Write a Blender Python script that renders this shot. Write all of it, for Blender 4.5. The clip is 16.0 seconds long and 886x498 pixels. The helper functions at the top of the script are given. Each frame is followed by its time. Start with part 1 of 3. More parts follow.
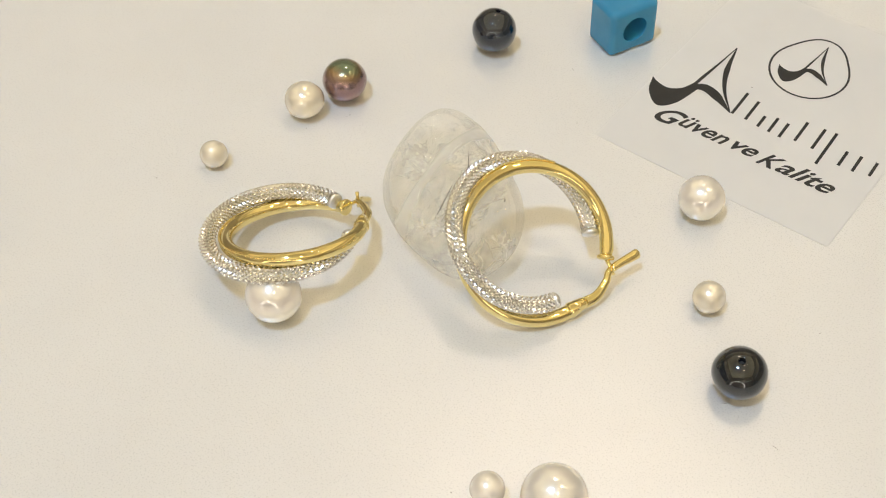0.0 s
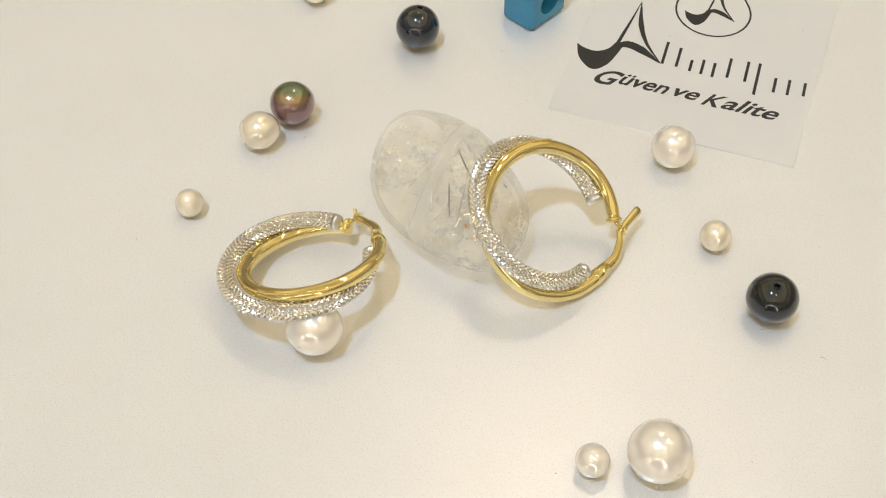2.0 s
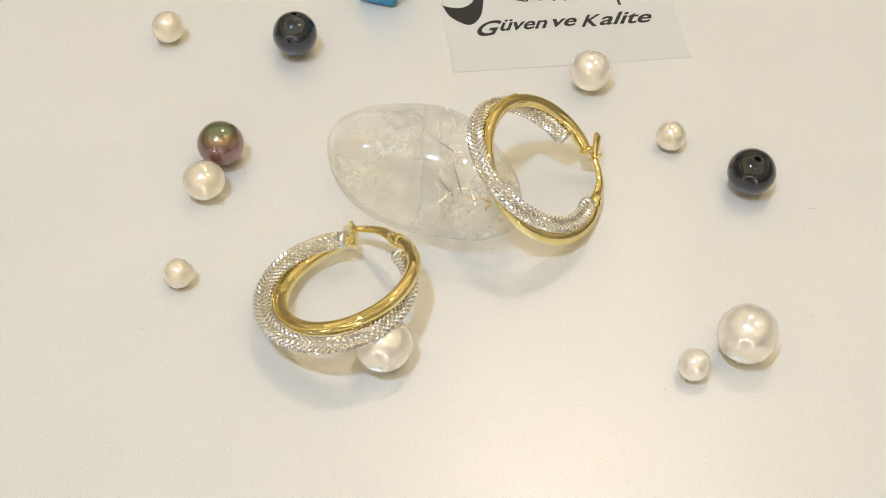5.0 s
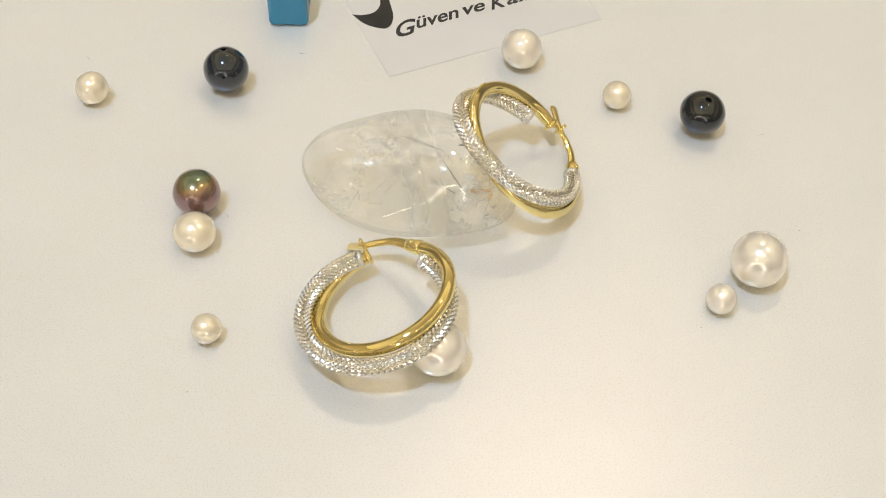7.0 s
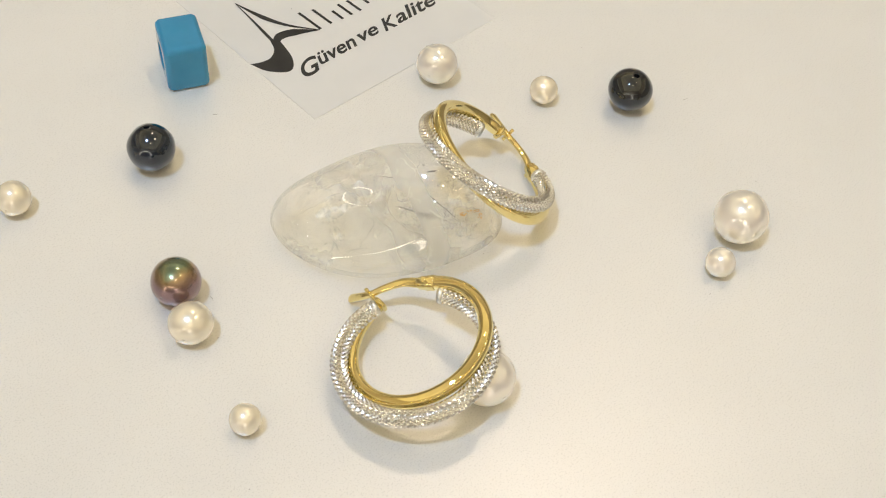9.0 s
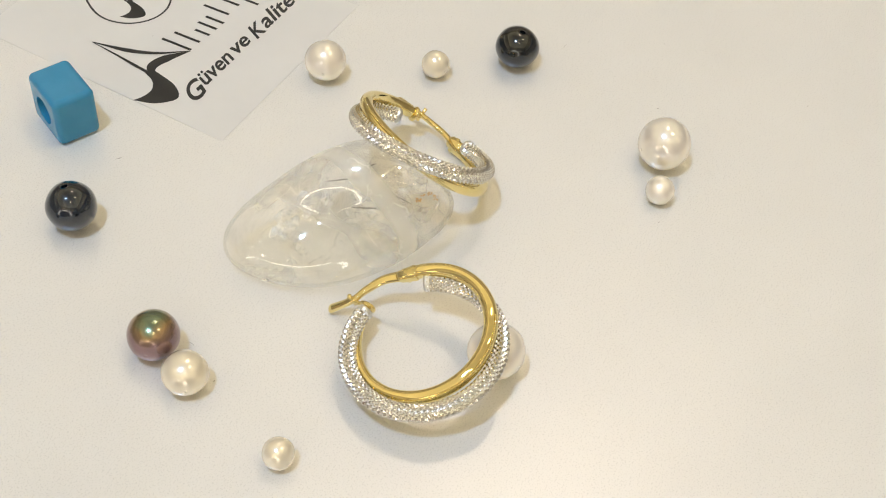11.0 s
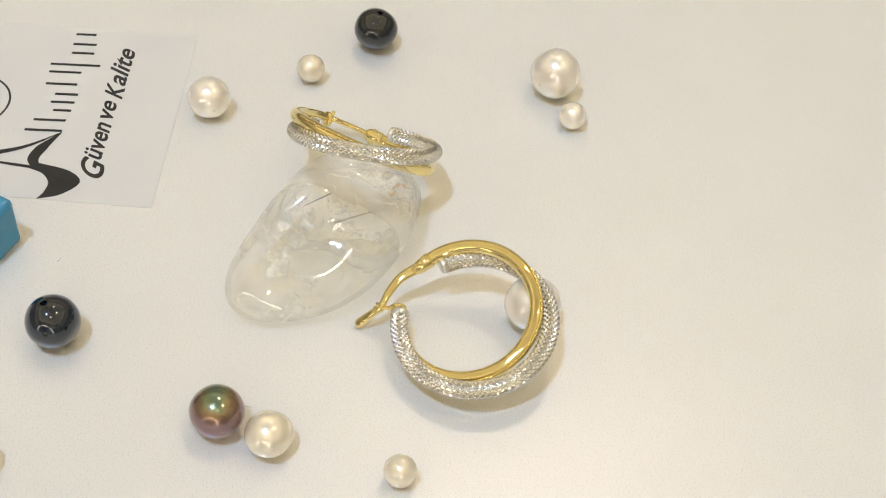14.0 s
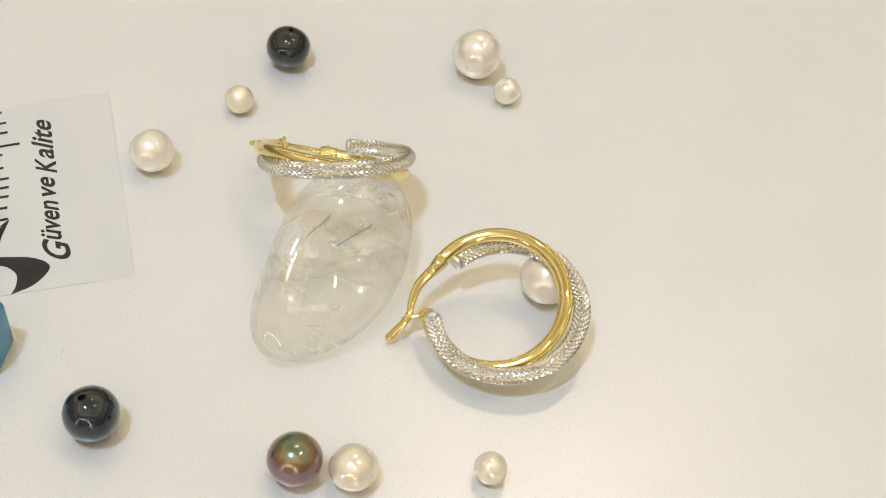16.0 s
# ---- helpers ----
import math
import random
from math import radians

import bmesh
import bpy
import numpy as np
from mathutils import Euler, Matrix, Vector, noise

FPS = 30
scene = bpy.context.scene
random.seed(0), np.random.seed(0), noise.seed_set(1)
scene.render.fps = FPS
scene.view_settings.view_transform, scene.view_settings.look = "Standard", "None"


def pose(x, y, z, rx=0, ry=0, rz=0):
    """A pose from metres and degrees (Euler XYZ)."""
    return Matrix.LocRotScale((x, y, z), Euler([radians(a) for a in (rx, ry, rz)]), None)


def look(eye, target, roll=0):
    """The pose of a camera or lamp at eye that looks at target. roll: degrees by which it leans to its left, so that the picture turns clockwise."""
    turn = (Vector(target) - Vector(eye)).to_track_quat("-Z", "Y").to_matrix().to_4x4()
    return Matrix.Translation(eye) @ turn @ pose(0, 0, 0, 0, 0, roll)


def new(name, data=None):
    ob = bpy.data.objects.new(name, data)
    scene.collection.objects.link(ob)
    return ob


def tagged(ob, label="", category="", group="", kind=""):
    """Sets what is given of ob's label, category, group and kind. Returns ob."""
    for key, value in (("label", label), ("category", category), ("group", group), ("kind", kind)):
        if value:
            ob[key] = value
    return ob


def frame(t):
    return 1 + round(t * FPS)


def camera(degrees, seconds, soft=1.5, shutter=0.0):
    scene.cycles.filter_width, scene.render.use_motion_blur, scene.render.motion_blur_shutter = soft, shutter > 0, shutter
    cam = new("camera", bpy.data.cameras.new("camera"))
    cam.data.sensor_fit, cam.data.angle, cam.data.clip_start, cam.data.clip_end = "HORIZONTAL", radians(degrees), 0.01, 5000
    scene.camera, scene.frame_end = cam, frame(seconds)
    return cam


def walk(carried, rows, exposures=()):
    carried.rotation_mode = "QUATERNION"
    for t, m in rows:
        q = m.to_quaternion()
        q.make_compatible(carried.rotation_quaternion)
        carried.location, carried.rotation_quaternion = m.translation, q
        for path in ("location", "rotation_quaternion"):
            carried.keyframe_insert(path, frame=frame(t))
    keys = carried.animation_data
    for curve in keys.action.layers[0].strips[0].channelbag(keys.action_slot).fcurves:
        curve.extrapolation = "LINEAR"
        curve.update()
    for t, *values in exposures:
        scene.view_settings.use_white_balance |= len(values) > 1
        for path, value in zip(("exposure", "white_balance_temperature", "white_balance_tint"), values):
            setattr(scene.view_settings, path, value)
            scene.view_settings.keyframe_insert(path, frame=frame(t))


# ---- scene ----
CM = 0.01                      # the small things are modelled in centimetres
cam = camera(36.73, 16.0, soft=1.1)

# the hand-held camera: seconds, eye, target, roll
PATH = [
    (0, (0.00619, -0.13139, 0.14769), (0.00583, 0.00241, -0.00097), -1.80),
    (0.5, (0.00615, -0.13308, 0.15097), (0.00554, 0.00030, 0.00194), -1.74),
    (1, (0.00540, -0.13277, 0.15209), (0.00455, 0.00001, 0.00253), -1.49),
    (1.5, (0.00382, -0.13039, 0.15133), (0.00328, 0.00188, 0.00132), -1.16),
    (2, (0.00287, -0.12965, 0.15105), (0.00383, 0.00219, 0.00066), -0.38),
    (2.5, (0.00331, -0.12983, 0.15120), (0.00483, 0.00173, 0.00057), 0.27),
    (3, (0.00344, -0.12949, 0.15089), (0.00505, 0.00181, 0.00004), 0.68),
    (3.5, (0.00336, -0.12795, 0.15151), (0.00395, 0.00229, -0.00028), 0.54),
    (4, (0.00339, -0.12707, 0.15056), (0.00345, 0.00238, -0.00190), 0.51),
    (6.5, (0.00104, -0.13116, 0.15409), (-0.00016, -0.00119, 0.00209), 1.93),
    (7, (0.00256, -0.13056, 0.15394), (0.00102, -0.00073, 0.00181), 2.25),
    (7.5, (0.00189, -0.12927, 0.15413), (0.00056, 0.00042, 0.00188), 2.69),
    (8, (0.00312, -0.12861, 0.15387), (0.00174, 0.00070, 0.00130), 2.87),
    (8.5, (0.00149, -0.12844, 0.15312), (0.00095, 0.00208, 0.00158), 3.57),
    (9, (-0.00002, -0.12617, 0.15234), (0.00067, 0.00545, 0.00176), 3.98),
    (9.5, (0.00083, -0.12473, 0.15216), (0.00213, 0.00591, 0.00073), 4.31),
    (10, (0.00282, -0.12609, 0.15188), (0.00447, 0.00530, 0.00110), 4.69),
    (12.5, (0.00498, -0.12714, 0.14935), (0.00516, 0.00527, -0.00054), 4.99),
    (13, (0.00560, -0.12869, 0.14981), (0.00574, 0.00448, 0.00059), 5.07),
    (13.5, (0.00564, -0.12947, 0.15020), (0.00630, 0.00404, 0.00129), 5.39),
    (14, (0.00587, -0.13007, 0.15012), (0.00576, 0.00351, 0.00127), 5.23),
    (14.5, (0.00601, -0.13044, 0.14972), (0.00602, 0.00370, 0.00137), 5.34),
    (15, (0.00603, -0.13018, 0.15006), (0.00542, 0.00344, 0.00125), 5.08),
    (15.5, (0.00589, -0.13041, 0.15052), (0.00556, 0.00345, 0.00192), 4.91),
    (16, (0.00497, -0.12982, 0.15052), (0.00506, 0.00406, 0.00194), 4.88),
]
# its automatic white balance drifts from warm to neutral
walk(cam, [(t, look(eye, target, roll)) for t, eye, target, roll in PATH],
     exposures=[(0, 0.0, 6620, 9.8), (9, 0.0, 6620, 9.5), (12.5, 0.0, 6480, 10), (16, 0.0, 6460, 10)])


def spin(t):
    """Turn of the turntable in degrees at t seconds."""
    u = t - 8.0
    return sum(k * u ** n for n, k in enumerate((40.7802, 9.47936, -0.0095946, -0.00435005)))


# ---- light: a closed shop room with small ceiling downlights and added fill ----
CEILING = 1.75
world = bpy.data.worlds.new("world")
world.use_nodes = True
world.node_tree.nodes["Background"].inputs[0].default_value = (0.9, 0.85, 0.78, 1)
world.node_tree.nodes["Background"].inputs[1].default_value = 0.05
scene.world = world
scene.view_settings.exposure = 0.0

COOL, WARM, FILL = (0.47, 0.665, 1.0), (1.0, 0.86, 0.58), (1.0, 0.88, 0.565)
# direction from the turntable, watts, colour, radius of the diffuser
LAMPS = [
    ((-0.210, -0.235, 1.000), 14.6, COOL, 0.060),
    ((0.430, 0.040, 1.000), 2.5, WARM, 0.050),
    ((0.110, 0.500, 1.000), 2.8, (1.0, 0.80, 0.62), 0.055),
    ((0.150, -0.420, 1.000), 1.6, WARM, 0.045),
]
FILL_WATTS = 13.6              # each of four added fill lights under the ceiling, washing it


# ---- materials ----
def material(name):
    m = bpy.data.materials.new(name)
    m.use_nodes = True
    n = m.node_tree
    return m, n, n.nodes["Principled BSDF"]


def node(tree, kind, **values):
    nd = tree.nodes.new(kind)
    for key, value in values.items():
        nd.inputs[key.replace("_", " ")].default_value = value
    return nd


def coords(tree, scale=1.0, kind="Object"):
    tc = tree.nodes.new("ShaderNodeTexCoord")
    mp = tree.nodes.new("ShaderNodeMapping")
    mp.inputs["Scale"].default_value = (scale,) * 3
    tree.links.new(tc.outputs[kind], mp.inputs["Vector"])
    return mp.outputs["Vector"]


def noise_tex(tree, vec, scale, detail=4.0, rough=0.55):
    nd = node(tree, "ShaderNodeTexNoise", Scale=scale, Detail=detail, Roughness=rough)
    tree.links.new(vec, nd.inputs["Vector"])
    return nd.outputs["Fac"]


def ramp(tree, fac, stops):
    nd = tree.nodes.new("ShaderNodeValToRGB")
    els = nd.color_ramp.elements
    while len(els) < len(stops):
        els.new(0.5)
    for el, (pos, col) in zip(els, stops):
        el.position, el.color = pos, (*col, 1) if len(col) == 3 else col
    tree.links.new(fac, nd.inputs["Fac"])
    return nd.outputs["Color"]


def bump(tree, bsdf, height, strength, distance):
    nd = node(tree, "ShaderNodeBump", Strength=strength, Distance=distance)
    tree.links.new(height, nd.inputs["Height"])
    tree.links.new(nd.outputs["Normal"], bsdf.inputs["Normal"])


def grainy(name, dark, light, rough, scale, grain, strength, distance, metal=0.0, rough_to=None, **extra):
    """A surface with two scales of variation: broad stains and fine relief."""
    m, tr, b = material(name)
    vec = coords(tr)
    big = noise_tex(tr, vec, scale)
    tr.links.new(ramp(tr, big, [(0.3, dark), (0.7, light)]), b.inputs["Base Color"])
    fine = noise_tex(tr, vec, grain, 3.0, 0.6)
    lo, hi = rough, rough if rough_to is None else rough_to
    tr.links.new(ramp(tr, fine, [(0.35, (lo,) * 3), (0.65, (hi,) * 3)]), b.inputs["Roughness"])
    bump(tr, b, fine, strength, distance)
    b.inputs["Metallic"].default_value = metal
    for key, value in extra.items():
        b.inputs[key.replace("_", " ")].default_value = value
    return m


def board_material():
    """White board under a satin film: a smooth body, the sparkle only in the film's fine relief."""
    m, tr, b = material("satin_white_board")
    vec = coords(tr)
    tr.links.new(ramp(tr, noise_tex(tr, vec, 45, 5), [(0.3, (0.735, 0.725, 0.70)), (0.7, (0.765, 0.755, 0.73))]), b.inputs["Base Color"])
    b.inputs["Roughness"].default_value = 0.42
    b.inputs["Specular IOR Level"].default_value = 0.4
    b.inputs["Coat IOR"].default_value = 2.9
    b.inputs["Coat Roughness"].default_value = 0.27
    grains = noise_tex(tr, vec, 4200, 1.5, 0.6)
    tr.links.new(ramp(tr, grains, [(0.55, (0.48,) * 3), (0.66, (1.0,) * 3)]), b.inputs["Coat Weight"])
    grit = node(tr, "ShaderNodeBump", Strength=0.7, Distance=0.00004)
    tr.links.new(grains, grit.inputs["Height"])
    tr.links.new(grit.outputs["Normal"], b.inputs["Coat Normal"])
    bump(tr, b, grains, 0.12, 0.000007)
    return m


M_TOP = board_material()
M_DESK = grainy("desk_laminate", (0.55, 0.53, 0.49), (0.62, 0.60, 0.56), 0.4, 8, 300, 0.1, 0.0002)
M_WALL = grainy("wall_paint", (0.50, 0.46, 0.41), (0.56, 0.52, 0.47), 0.7, 2, 120, 0.15, 0.001)
M_CEIL = grainy("ceiling_paint", (0.74, 0.72, 0.68), (0.80, 0.78, 0.74), 0.8, 2, 120, 0.1, 0.001)
M_FLOOR = grainy("floor_tile", (0.28, 0.25, 0.22), (0.36, 0.33, 0.29), 0.3, 3, 80, 0.1, 0.0005)
M_TRIM = grainy("lamp_housing", (0.5, 0.5, 0.5), (0.6, 0.6, 0.6), 0.4, 20, 200, 0.05, 0.0002, metal=0.6)
M_GOLD = grainy("polished_gold", (0.88, 0.725, 0.32), (0.93, 0.78, 0.37), 0.035, 300, 5000, 0.05, 0.00001, metal=1.0, rough_to=0.08)
M_SILVER = grainy("cut_silver", (0.74, 0.73, 0.695), (0.82, 0.81, 0.77), 0.14, 400, 6000, 0.05, 0.00001, metal=1.0, rough_to=0.24)
M_SILVER_PLAIN = grainy("brushed_silver", (0.74, 0.73, 0.70), (0.82, 0.81, 0.78), 0.3, 400, 6000, 0.2, 0.00002, metal=1.0, rough_to=0.42)
M_BLUE = grainy("blue_resin", (0.030, 0.235, 0.42), (0.038, 0.265, 0.46), 0.10, 250, 900, 0.12, 0.00006, rough_to=0.16)
M_BORE_SHADE = grainy("bore_shade", (0.015, 0.014, 0.013), (0.03, 0.028, 0.026), 0.7, 500, 3000, 0.1, 0.00002)
M_INK = grainy("black_ink", (0.012, 0.012, 0.013), (0.022, 0.022, 0.023), 0.5, 200, 3000, 0.05, 0.00001)
M_CARD = grainy("vellum_card", (0.685, 0.675, 0.65), (0.715, 0.705, 0.68), 0.42, 80, 1800, 0.12, 0.00003)
M_DUST = grainy("dust", (0.10, 0.09, 0.08), (0.25, 0.22, 0.18), 0.9, 900, 3000, 0.1, 0.00001)
M_NEEDLE = grainy("dark_mineral", (0.05, 0.045, 0.05), (0.12, 0.11, 0.11), 0.4, 900, 4000, 0.2, 0.00002)
M_FLAKE = grainy("fracture_glint_white", (0.86, 0.85, 0.82), (0.93, 0.92, 0.89), 0.10, 900, 4000, 0.3, 0.00003, metal=0.3)
M_RUST = grainy("iron_stain", (0.42, 0.20, 0.03), (0.60, 0.34, 0.08), 0.6, 900, 4000, 0.2, 0.00002)


def pearl_material(name, stops, rough, metal, coat, lumps=0.25, gleam=0.2, ior=2.0, sheen=0.5):
    """Nacre: colour drifting from base to top and in cloudy zones, under a clear lustre."""
    m, tr, b = material(name)
    vec = coords(tr)
    sep = tr.nodes.new("ShaderNodeSeparateXYZ")
    tr.links.new(coords(tr, 1.0, "Generated"), sep.inputs[0])
    cloud = noise_tex(tr, vec, 220, 3)
    mix = tr.nodes.new("ShaderNodeMath")
    mix.operation = "MULTIPLY_ADD"
    tr.links.new(cloud, mix.inputs[0])
    mix.inputs[1].default_value = lumps
    add = tr.nodes.new("ShaderNodeMath")
    add.operation = "SUBTRACT"
    tr.links.new(sep.outputs["Z"], add.inputs[0])
    add.inputs[1].default_value = lumps * 0.5
    tr.links.new(add.outputs[0], mix.inputs[2])
    tr.links.new(ramp(tr, mix.outputs[0], stops), b.inputs["Base Color"])
    b.inputs["Roughness"].default_value = rough
    b.inputs["Metallic"].default_value = metal
    b.inputs["Coat Weight"].default_value = coat
    b.inputs["Coat Roughness"].default_value = gleam
    b.inputs["Coat IOR"].default_value = ior
    b.inputs["Specular IOR Level"].default_value = sheen
    bump(tr, b, noise_tex(tr, vec, 260, 2), 0.02, 0.00005)
    return m


M_CREAM = pearl_material("cream_nacre", [(0.0, (0.88, 0.74, 0.50)), (0.5, (0.91, 0.80, 0.60)), (1.0, (0.92, 0.84, 0.67))], 0.24, 0.40, 1.0, gleam=0.11, ior=1.95)
M_WHITE = pearl_material("white_nacre", [(0.0, (0.91, 0.82, 0.61)), (0.45, (0.94, 0.87, 0.71)), (0.7, (0.95, 0.86, 0.74)), (1.0, (0.95, 0.90, 0.79))], 0.24, 0.40, 1.0, gleam=0.11, ior=1.95)
M_NAVY = pearl_material("navy_nacre", [(0.0, (0.013, 0.014, 0.018)), (0.5, (0.009, 0.013, 0.022)), (0.8, (0.008, 0.017, 0.030)), (1.0, (0.007, 0.011, 0.015))], 0.22, 0.25, 1.0, gleam=0.035, ior=1.7, sheen=0.15)
M_BLACK = pearl_material("black_nacre", [(0.0, (0.009, 0.010, 0.012)), (0.5, (0.005, 0.008, 0.013)), (0.8, (0.005, 0.009, 0.012)), (1.0, (0.005, 0.007, 0.008))], 0.22, 0.25, 1.0, gleam=0.035, ior=1.7, sheen=0.15)
# peacock: a view-dependent green sheen, painted fixed into the top stops
M_PEACOCK = pearl_material("peacock_nacre", [(0.0, (0.34, 0.19, 0.16)), (0.45, (0.29, 0.18, 0.18)), (0.70, (0.29, 0.18, 0.18)), (0.85, (0.36, 0.24, 0.12)), (0.93, (0.19, 0.24, 0.14)), (1.0, (0.12, 0.19, 0.17))], 0.25, 0.8, 0.7, 0.35, gleam=0.05, ior=1.6)


def quartz_material():
    """Clear stone with milky clouds under a polished skin."""
    m, tr, b = material("milky_quartz")
    vec = coords(tr)
    bend = node(tr, "ShaderNodeBsdfRefraction", Color=(1.0, 0.99, 0.955, 1), Roughness=0.03, IOR=1.18)
    clear = node(tr, "ShaderNodeBsdfTransparent", Color=(1.0, 0.995, 0.97, 1))
    body = node(tr, "ShaderNodeMixShader", Fac=0.87)
    tr.links.new(bend.outputs[0], body.inputs[1])
    tr.links.new(clear.outputs[0], body.inputs[2])
    milk = node(tr, "ShaderNodeBsdfDiffuse", Color=(0.97, 0.955, 0.92, 1))
    glow = node(tr, "ShaderNodeBsdfTranslucent", Color=(1.0, 0.985, 0.94, 1))
    soft = node(tr, "ShaderNodeMixShader", Fac=0.72)
    tr.links.new(milk.outputs[0], soft.inputs[1])
    tr.links.new(glow.outputs[0], soft.inputs[2])
    c = tr.nodes.new("ShaderNodeMixShader")
    cloud = noise_tex(tr, vec, 75, 4, 0.56)
    cracks = node(tr, "ShaderNodeTexVoronoi", Scale=210.0)
    cracks.feature = "DISTANCE_TO_EDGE"
    warp = node(tr, "ShaderNodeVectorMath")
    warp.operation = "MULTIPLY_ADD"
    wob = node(tr, "ShaderNodeTexNoise", Scale=180.0, Detail=3.0)
    tr.links.new(vec, wob.inputs["Vector"])
    tr.links.new(wob.outputs["Color"], warp.inputs[0])
    warp.inputs[1].default_value = (0.006,) * 3
    tr.links.new(vec, warp.inputs[2])
    tr.links.new(warp.outputs[0], cracks.inputs["Vector"])
    lines = ramp(tr, cracks.outputs["Distance"], [(0.0, (0.20,) * 3), (0.03, (0.0,) * 3)])
    patch = ramp(tr, noise_tex(tr, vec, 140, 4), [(0.5, (0.0,) * 3), (0.62, (1.0,) * 3)])
    some = tr.nodes.new("ShaderNodeMath")
    some.operation = "MULTIPLY"
    tr.links.new(lines, some.inputs[0])
    tr.links.new(patch, some.inputs[1])
    both = tr.nodes.new("ShaderNodeMath")
    both.operation, both.use_clamp = "ADD", True
    # a broad milky band runs aslant across the middle of the stone
    aslant = node(tr, "ShaderNodeVectorMath")
    aslant.operation = "DOT_PRODUCT"
    tr.links.new(vec, aslant.inputs[0])
    aslant.inputs[1].default_value = (1.127, -0.292, 0.0)
    shift = tr.nodes.new("ShaderNodeMath")
    shift.operation = "MULTIPLY_ADD"
    tr.links.new(aslant.outputs["Value"], shift.inputs[0])
    shift.inputs[1].default_value, shift.inputs[2].default_value = 60.0, 0.48
    band = ramp(tr, shift.outputs[0], [(0.18, (0.0,) * 3), (0.44, (0.30,) * 3), (0.56, (0.28,) * 3), (0.76, (0.0,) * 3)])
    milky = tr.nodes.new("ShaderNodeMath")
    milky.operation = "ADD"
    tr.links.new(ramp(tr, cloud, [(0.44, (0.02,) * 3), (0.55, (0.10,) * 3), (0.64, (0.32,) * 3), (0.74, (0.62,) * 3)]), milky.inputs[0])
    tr.links.new(band, milky.inputs[1])
    tr.links.new(milky.outputs[0], both.inputs[0])
    tr.links.new(some.outputs[0], both.inputs[1])
    tr.links.new(both.outputs[0], c.inputs["Fac"])
    tr.links.new(body.outputs[0], c.inputs[1])
    tr.links.new(soft.outputs[0], c.inputs[2])
    skin = node(tr, "ShaderNodeBsdfGlossy", Color=(1, 1, 1, 1), Roughness=0.05)
    facing = node(tr, "ShaderNodeLayerWeight", Blend=0.5)
    power = tr.nodes.new("ShaderNodeMath")
    power.operation = "POWER"
    tr.links.new(facing.outputs["Facing"], power.inputs[0])
    power.inputs[1].default_value = 4.0
    fres = tr.nodes.new("ShaderNodeMath")
    fres.operation = "MULTIPLY_ADD"
    tr.links.new(power.outputs[0], fres.inputs[0])
    fres.inputs[1].default_value, fres.inputs[2].default_value = 0.04, 0.075
    top = tr.nodes.new("ShaderNodeMixShader")
    tr.links.new(fres.outputs[0], top.inputs["Fac"])
    tr.links.new(c.outputs[0], top.inputs[1])
    tr.links.new(skin.outputs[0], top.inputs[2])
    nd = node(tr, "ShaderNodeBump", Strength=0.16, Distance=0.0004)
    tr.links.new(noise_tex(tr, vec, 130, 2), nd.inputs["Height"])
    for shader in (bend, skin, facing):
        tr.links.new(nd.outputs["Normal"], shader.inputs["Normal"])
    tr.links.new(top.outputs[0], tr.nodes["Material Output"].inputs["Surface"])
    return m


M_QUARTZ = quartz_material()


def veil_material():
    m, tr, b = material("quartz_veil")
    b.inputs["Base Color"].default_value = (0.92, 0.91, 0.88, 1)
    b.inputs["Roughness"].default_value = 0.2
    clear = tr.nodes.new("ShaderNodeBsdfTransparent")
    mx = tr.nodes.new("ShaderNodeMixShader")
    tr.links.new(ramp(tr, noise_tex(tr, coords(tr), 420, 6, 0.7), [(0.46, (0.0,) * 3), (0.66, (0.6,) * 3)]), mx.inputs["Fac"])
    tr.links.new(clear.outputs[0], mx.inputs[1])
    tr.links.new(b.outputs[0], mx.inputs[2])
    tr.links.new(mx.outputs[0], tr.nodes["Material Output"].inputs["Surface"])
    return m


M_VEIL = veil_material()


def glow_material(name, colour, strength):
    m, tr, b = material(name)
    b.inputs["Emission Color"].default_value = (*colour, 1)
    b.inputs["Emission Strength"].default_value = strength
    return m


# ---- building helpers ----
def part(name, bm, mat, parent=None, label="", smooth=True, scale=CM):
    """Link a bmesh as one mesh object, under a thing if one is given."""
    if scale != 1.0:
        bmesh.ops.scale(bm, vec=(scale,) * 3, verts=bm.verts)
    me = bpy.data.meshes.new(name)
    for f in bm.faces:
        f.smooth = smooth
    bm.to_mesh(me)
    bm.free()
    me.materials.append(mat)
    ob = new(name, me)
    ob.parent = parent
    if label:
        tagged(ob, label)
    return ob


def from_lists(verts, faces):
    bm = bmesh.new()
    vs = [bm.verts.new(v) for v in verts]
    for f in faces:
        bm.faces.new([vs[i] for i in f])
    return bm


def box_bm(size, centre=(0, 0, 0), bevel=0.0, segments=3):
    bm = bmesh.new()
    bmesh.ops.create_cube(bm, size=1.0)
    bmesh.ops.scale(bm, vec=size, verts=bm.verts)
    bmesh.ops.translate(bm, vec=centre, verts=bm.verts)
    if bevel:
        bmesh.ops.bevel(bm, geom=bm.edges[:], offset=bevel, segments=segments, profile=0.5, affect="EDGES")
    return bm


